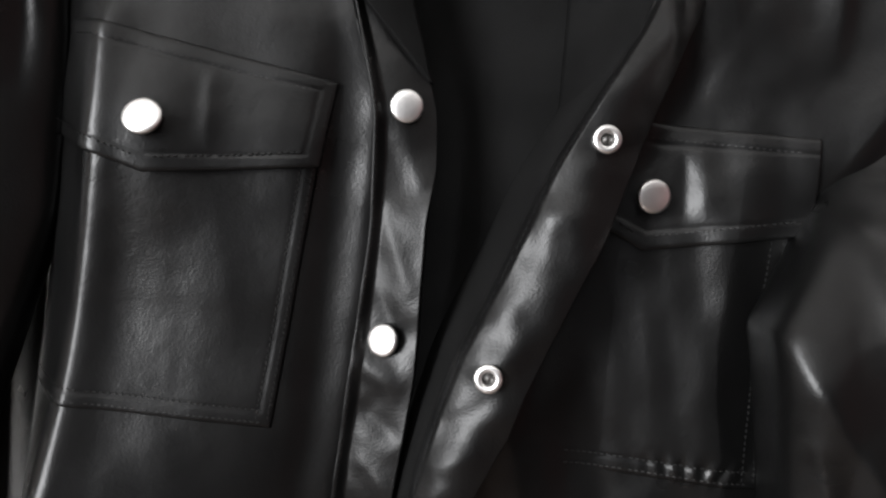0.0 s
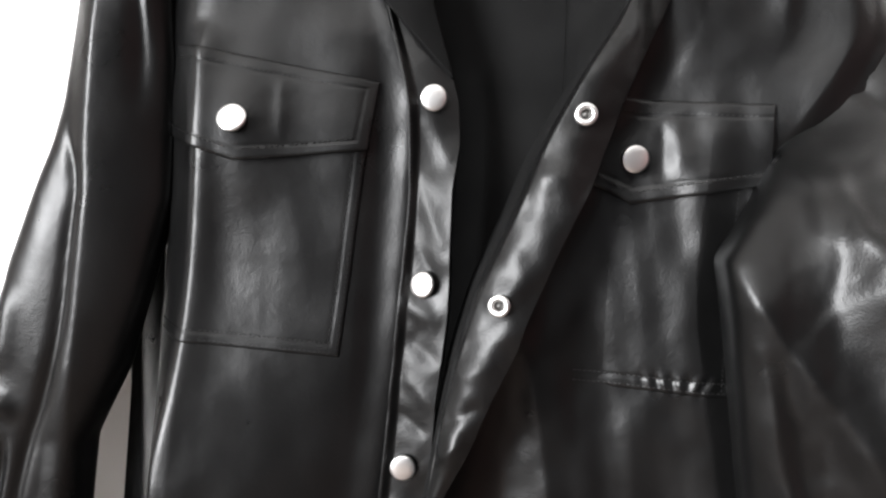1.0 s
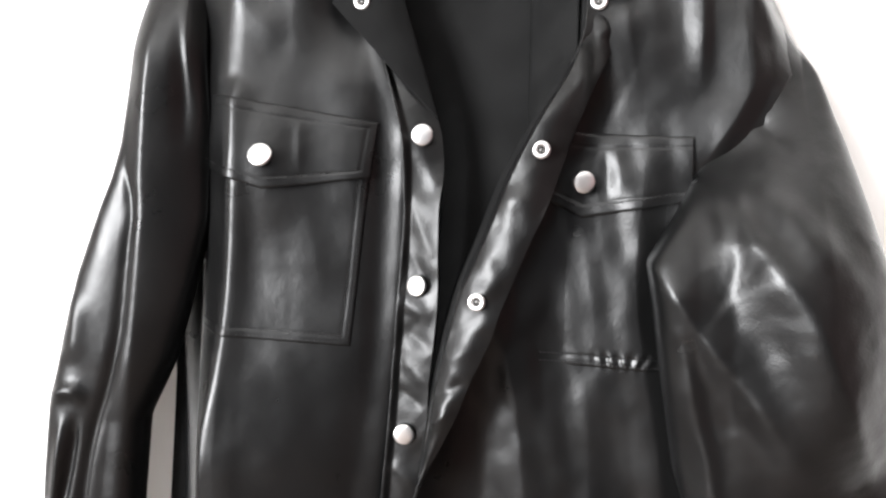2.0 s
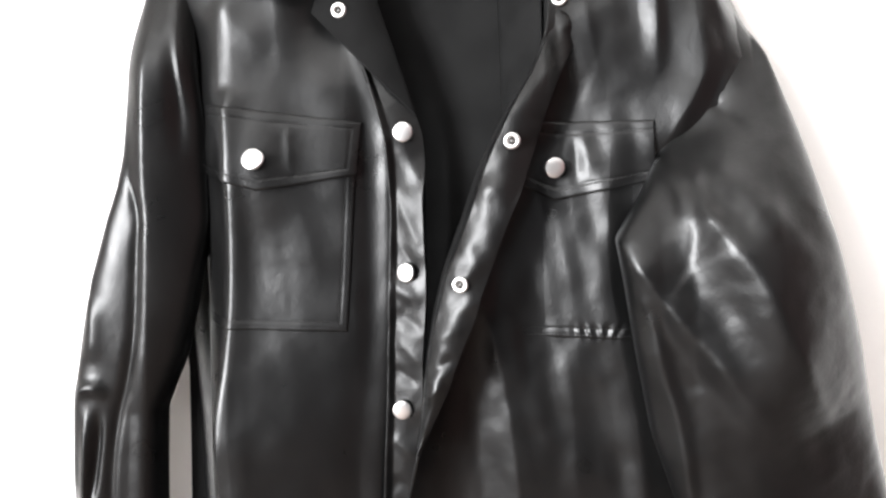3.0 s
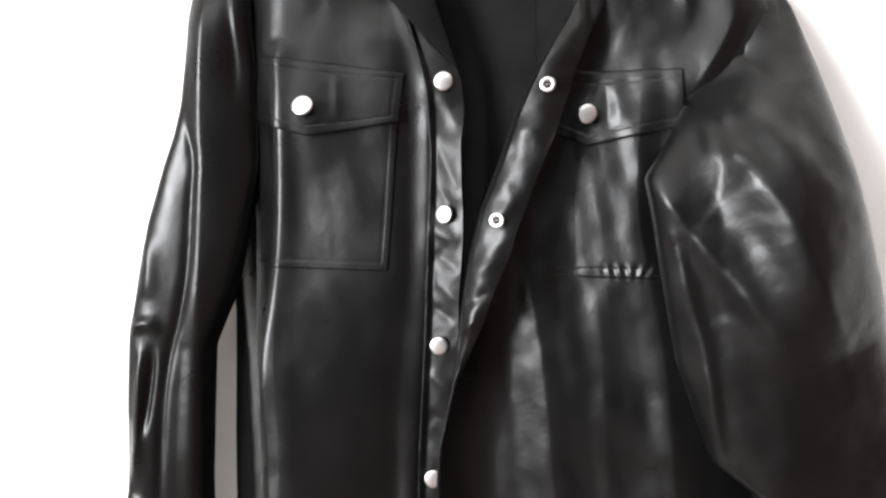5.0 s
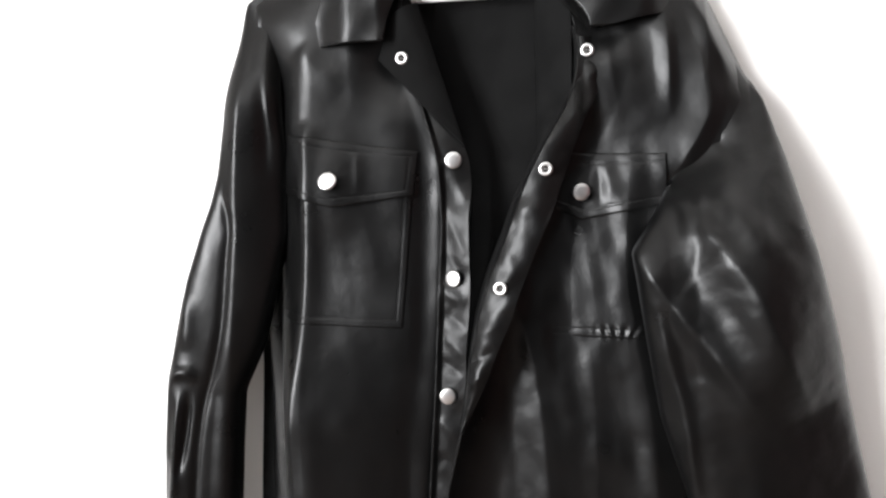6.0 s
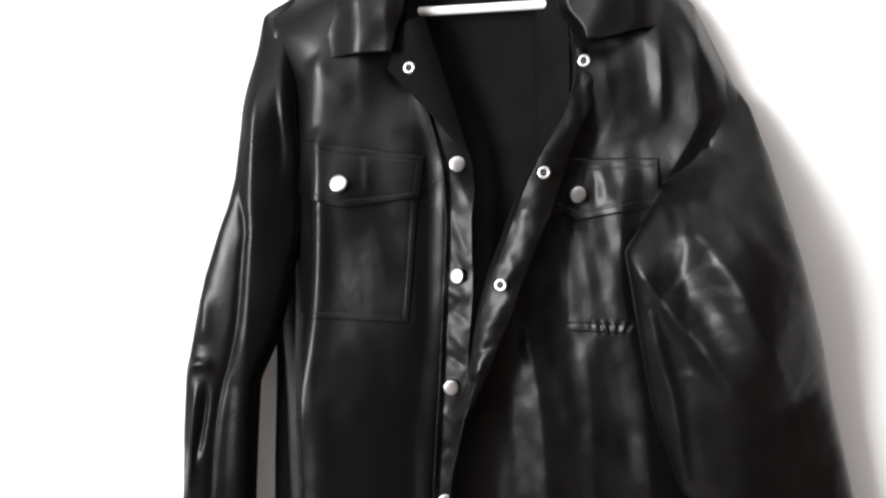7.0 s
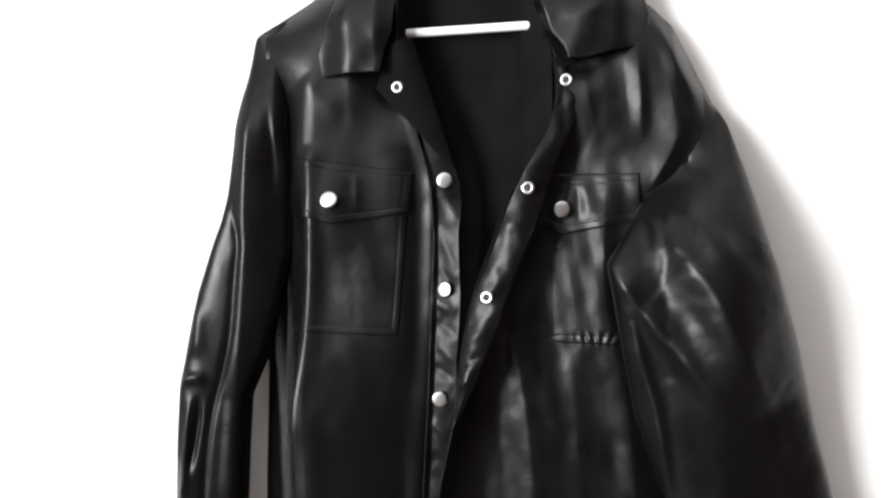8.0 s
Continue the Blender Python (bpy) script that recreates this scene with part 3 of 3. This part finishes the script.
SLEEVE_L_FOLDS = [
    ([(-0.220, 1.49), (-0.214, 1.454), (-0.218, 1.423), (-0.228, 1.356), (-0.239, 1.315), (-0.250, 1.283), (-0.260, 1.226), (-0.268, 1.12)], 0.0040, -0.0032),
    ([(-0.289, 1.302), (-0.276, 1.310), (-0.264, 1.311), (-0.256, 1.300)], 0.0055, 0.006),
    ([(-0.263, 1.297), (-0.270, 1.25), (-0.281, 1.20)], 0.004, -0.005),
    ([(-0.273, 1.295), (-0.279, 1.24), (-0.287, 1.16)], 0.005, 0.004),
    ([(-0.290, 1.23), (-0.293, 1.20), (-0.295, 1.16)], 0.005, -0.003),
    ([(-0.33, 1.162), (-0.29, 1.152), (-0.24, 1.138), (-0.18, 1.122)], 0.0035, 0.003),
    ([(-0.262, 1.39), (-0.262, 1.36), (-0.266, 1.33)], 0.009, 0.003),
    ([(-0.177, 1.60), (-0.174, 1.55), (-0.177, 1.49)], 0.006, -0.004),
]


SLEEVE_L_RIDGES = [
    ([(-0.178, 1.65), (-0.171, 1.595), (-0.168, 1.525)], 0.014, 0.005, 0.0055),
    ([(-0.186, 1.64), (-0.198, 1.545), (-0.204, 1.488), (-0.207, 1.445), (-0.216, 1.356), (-0.225, 1.288), (-0.234, 1.21), (-0.243, 1.08)], 0.011, 0.030, 0.0055),
]


def share_left(x, z):
    return np.clip((x - OUT_L(z)) / np.maximum(IN_L(z) - OUT_L(z), 0.003), 0, 1)


sleeve(OUT_L, IN_L, 0.98, 1.664, lambda x, z: -0.003 + 0.010 * share_left(x, z) * step(1.58, 1.45, z) + 0.020 * step(1.56, 1.665, z),
       lambda x, z: (0.027 - 0.010 * share_left(x, z)) * (1 - 0.5 * step(1.56, 1.665, z)),
       lambda x, z: folds(x, z, SLEEVE_L_FOLDS) + ridges(x, z, SLEEVE_L_RIDGES) + 0.0012 * lump(x, z * 0.4, 0.03, 15), "narrow hanging black leather sleeve with long bright folds", 1, 0.58, 0.019)

OUT_R = curve([(0.228, 1.61), (0.252, 1.58), (0.260, 1.565), (0.267, 1.55), (0.281, 1.50), (0.292, 1.45), (0.304, 1.40), (0.316, 1.35), (0.327, 1.30), (0.339, 1.25), (0.352, 1.19), (0.372, 1.10), (0.392, 0.98)], 0.004)
IN_R = curve([(0.215, 1.61), (0.240, 1.58), (0.236, 1.545), (0.212, 1.512), (0.188, 1.481), (0.176, 1.455), (0.156, 1.424), (0.160, 1.40), (0.168, 1.345), (0.178, 1.285), (0.20, 1.216), (0.232, 1.19), (0.252, 1.165), (0.275, 1.10), (0.29, 0.98)], 0.005)
SLEEVE_R_FOLDS = [
    ([(0.176, 1.481), (0.194, 1.467), (0.199, 1.447), (0.200, 1.420)], 0.007, 0.006, 0.0045),
    ([(0.186, 1.482), (0.206, 1.464), (0.212, 1.443), (0.221, 1.432), (0.234, 1.398)], 0.011, 0.007, 0.0055),
    ([(0.188, 1.442), (0.221, 1.430), (0.241, 1.401), (0.258, 1.366), (0.278, 1.325), (0.292, 1.295)], 0.030, 0.040, 0.0160),
    ([(0.150, 1.429), (0.165, 1.412), (0.181, 1.389), (0.205, 1.359), (0.234, 1.320), (0.272, 1.27)], 0.013, 0.024, 0.0095),
    ([(0.220, 1.476), (0.238, 1.450), (0.256, 1.418)], 0.010, 0.012, 0.0045),
]
SLEEVE_R_SMALL = [
    ([(0.158, 1.412), (0.174, 1.376), (0.181, 1.355), (0.185, 1.335), (0.194, 1.30), (0.201, 1.25), (0.208, 1.17)], 0.010, 0.007, 0.0045),
    ([(0.207, 1.526), (0.229, 1.513), (0.249, 1.485)], 0.004, 0.006, -0.0026),
]


def sleeve_folds(x, z):
    return ridges(x, z, SLEEVE_R_FOLDS) + ridges(x, z, SLEEVE_R_SMALL)




def at_seam(x, z):
    """How near a point is to the armhole seam, where the sleeve lies flush with the front."""
    return np.maximum(np.clip(1 - (x - IN_R(z)) / 0.07, 0, 1) ** 1.2 * step(1.455, 1.505, z), step(1.50, 1.60, z))


def sleeve_right_middle(x, z):
    y = -0.022 - 0.20 * np.clip(x - 0.185, 0, 0.07) * step(1.20, 1.42, z) + 0.034 * step(0.235, 0.37, x) + 0.05 * np.clip(x - 0.20, 0, 0.12) * step(1.38, 1.25, z) + 0.052 * step(1.40, 1.56, z) - 0.28 * np.clip(0.205 - x, 0, 0.05) * step(1.28, 1.36, z) * step(1.49, 1.43, z)
    w = at_seam(x, z)
    return y * (1 - w) + w * (0.009 + 0.9 * shoulder_drop(x, z, SHOULDER_R))


def sleeve_right_relief(x, z):
    return sleeve_folds(x, z) + 0.0010 * lump(x - z * 0.5, z * 0.6, 0.026, 16) + 0.0005 * lump(x + z * 0.6, z * 0.5 - x * 0.3, 0.013, 23) + 0.0002 * lump(x - z * 0.5, z, 0.007, 24)


sleeve(OUT_R, IN_R, 0.98, 1.595, sleeve_right_middle, lambda x, z: (0.034 - 0.018 * step(1.42, 1.58, z)) * (1 - 0.65 * at_seam(x, z)),
       sleeve_right_relief, "wide black leather sleeve creased at the elbow", -1, 0.4)
cuff = lambda x, z: -0.0295 + folds(x, z, SLEEVE_L_FOLDS) + ridges(x, z, SLEEVE_L_RIDGES)  # noqa: E731
for k in (-0.006, 0.006):
    stitching(jacket, [(-0.290, 1.152 + k), (-0.265, 1.145 + k), (-0.24, 1.138 + k), (-0.216, 1.131 + k)], cuff)


# ---- snaps ----
def cap(x, y, z, tilt_x=0, tilt_z=0, radius=0.0077):
    """A domed snap cap that faces the room, on a short post."""
    m = pose(x, y, z, tilt_x, 0, tilt_z)
    r = radius
    prof = [(r * 0.35, -0.006), (r * 0.35, -0.001), (r * 0.9, -0.0006), (r, 0.0002), (r, 0.0012), (r * 0.96, 0.0019), (r * 0.8, 0.0023), (r * 0.5, 0.0026), (r * 0.2, 0.0027)]
    return turned("snap_cap", prof, m, STEEL, jacket, "round satin metal snap cap")


def socket(x, y, z, tilt_x=0, tilt_z=0, radius=0.0058):
    """A ring snap with a sunk centre."""
    m = pose(x, y, z, tilt_x, 0, tilt_z)
    r = radius
    prof = [(r * 0.8, -0.004), (r, -0.0005), (r, 0.0009), (r * 0.93, 0.0016), (r * 0.62, 0.0016), (r * 0.5, 0.0012), (r * 0.44, 0.0004), (r * 0.42, -0.0012), (r * 0.3, -0.0014)]
    ob = turned("ring_snap", prof, m, STEEL, jacket, "round metal ring snap with a sunk centre")
    # Disc filling the centre, coloured dark to paint the hole's shade.
    stud = turned("stud", [(r * 0.45, -0.001), (r * 0.45, -0.0001), (r * 0.24, -0.0001), (r * 0.2, 0.0004), (r * 0.05, 0.0005)], m, HOLE_SHADE, ob, sides=20)
    return ob


def on(depth, x, z, up=0.0022):
    return float(depth(np.array(x), np.array(z))) - up


cap(0.002, on(placket_left, 0.002, 1.507), 1.507, 0, 12)
cap(0.0, on(placket_left, 0.0, 1.4, 0.003), 1.4, -4, -18)
cap(-0.008, on(placket_left, -0.008, 1.292), 1.292, 4, 8)
cap(-0.0165, on(placket_left, -0.0165, 1.179), 1.179, 0, 10)
cap(-0.110, on(body_left, -0.110, 1.491, 0.0075), 1.491, -20, 8, 0.0087)
cap(0.115, -0.007, 1.475, 2, 10)
socket(-0.042, -0.0105, 1.6, 4, 4)
socket(0.122, on(strip_right, 0.122, 1.597), 1.597, 4, 0)
socket(0.088, on(strip_right, 0.088, 1.494), 1.494, 0, 4)
socket(0.049, on(strip_right, 0.049, 1.3955), 1.3955, 0, -4)
for sx, sz in ((0.0085, 1.281), (-0.0075, 1.165)):
    turned("stud", [(0.0008, -0.004), (0.0022, -0.001), (0.0022, 0.001), (0.0012, 0.0018)], pose(sx, on(placket_left, sx, sz, 0.001), sz, 0, 0, 30), STEEL, jacket, "small metal snap stud", 16)
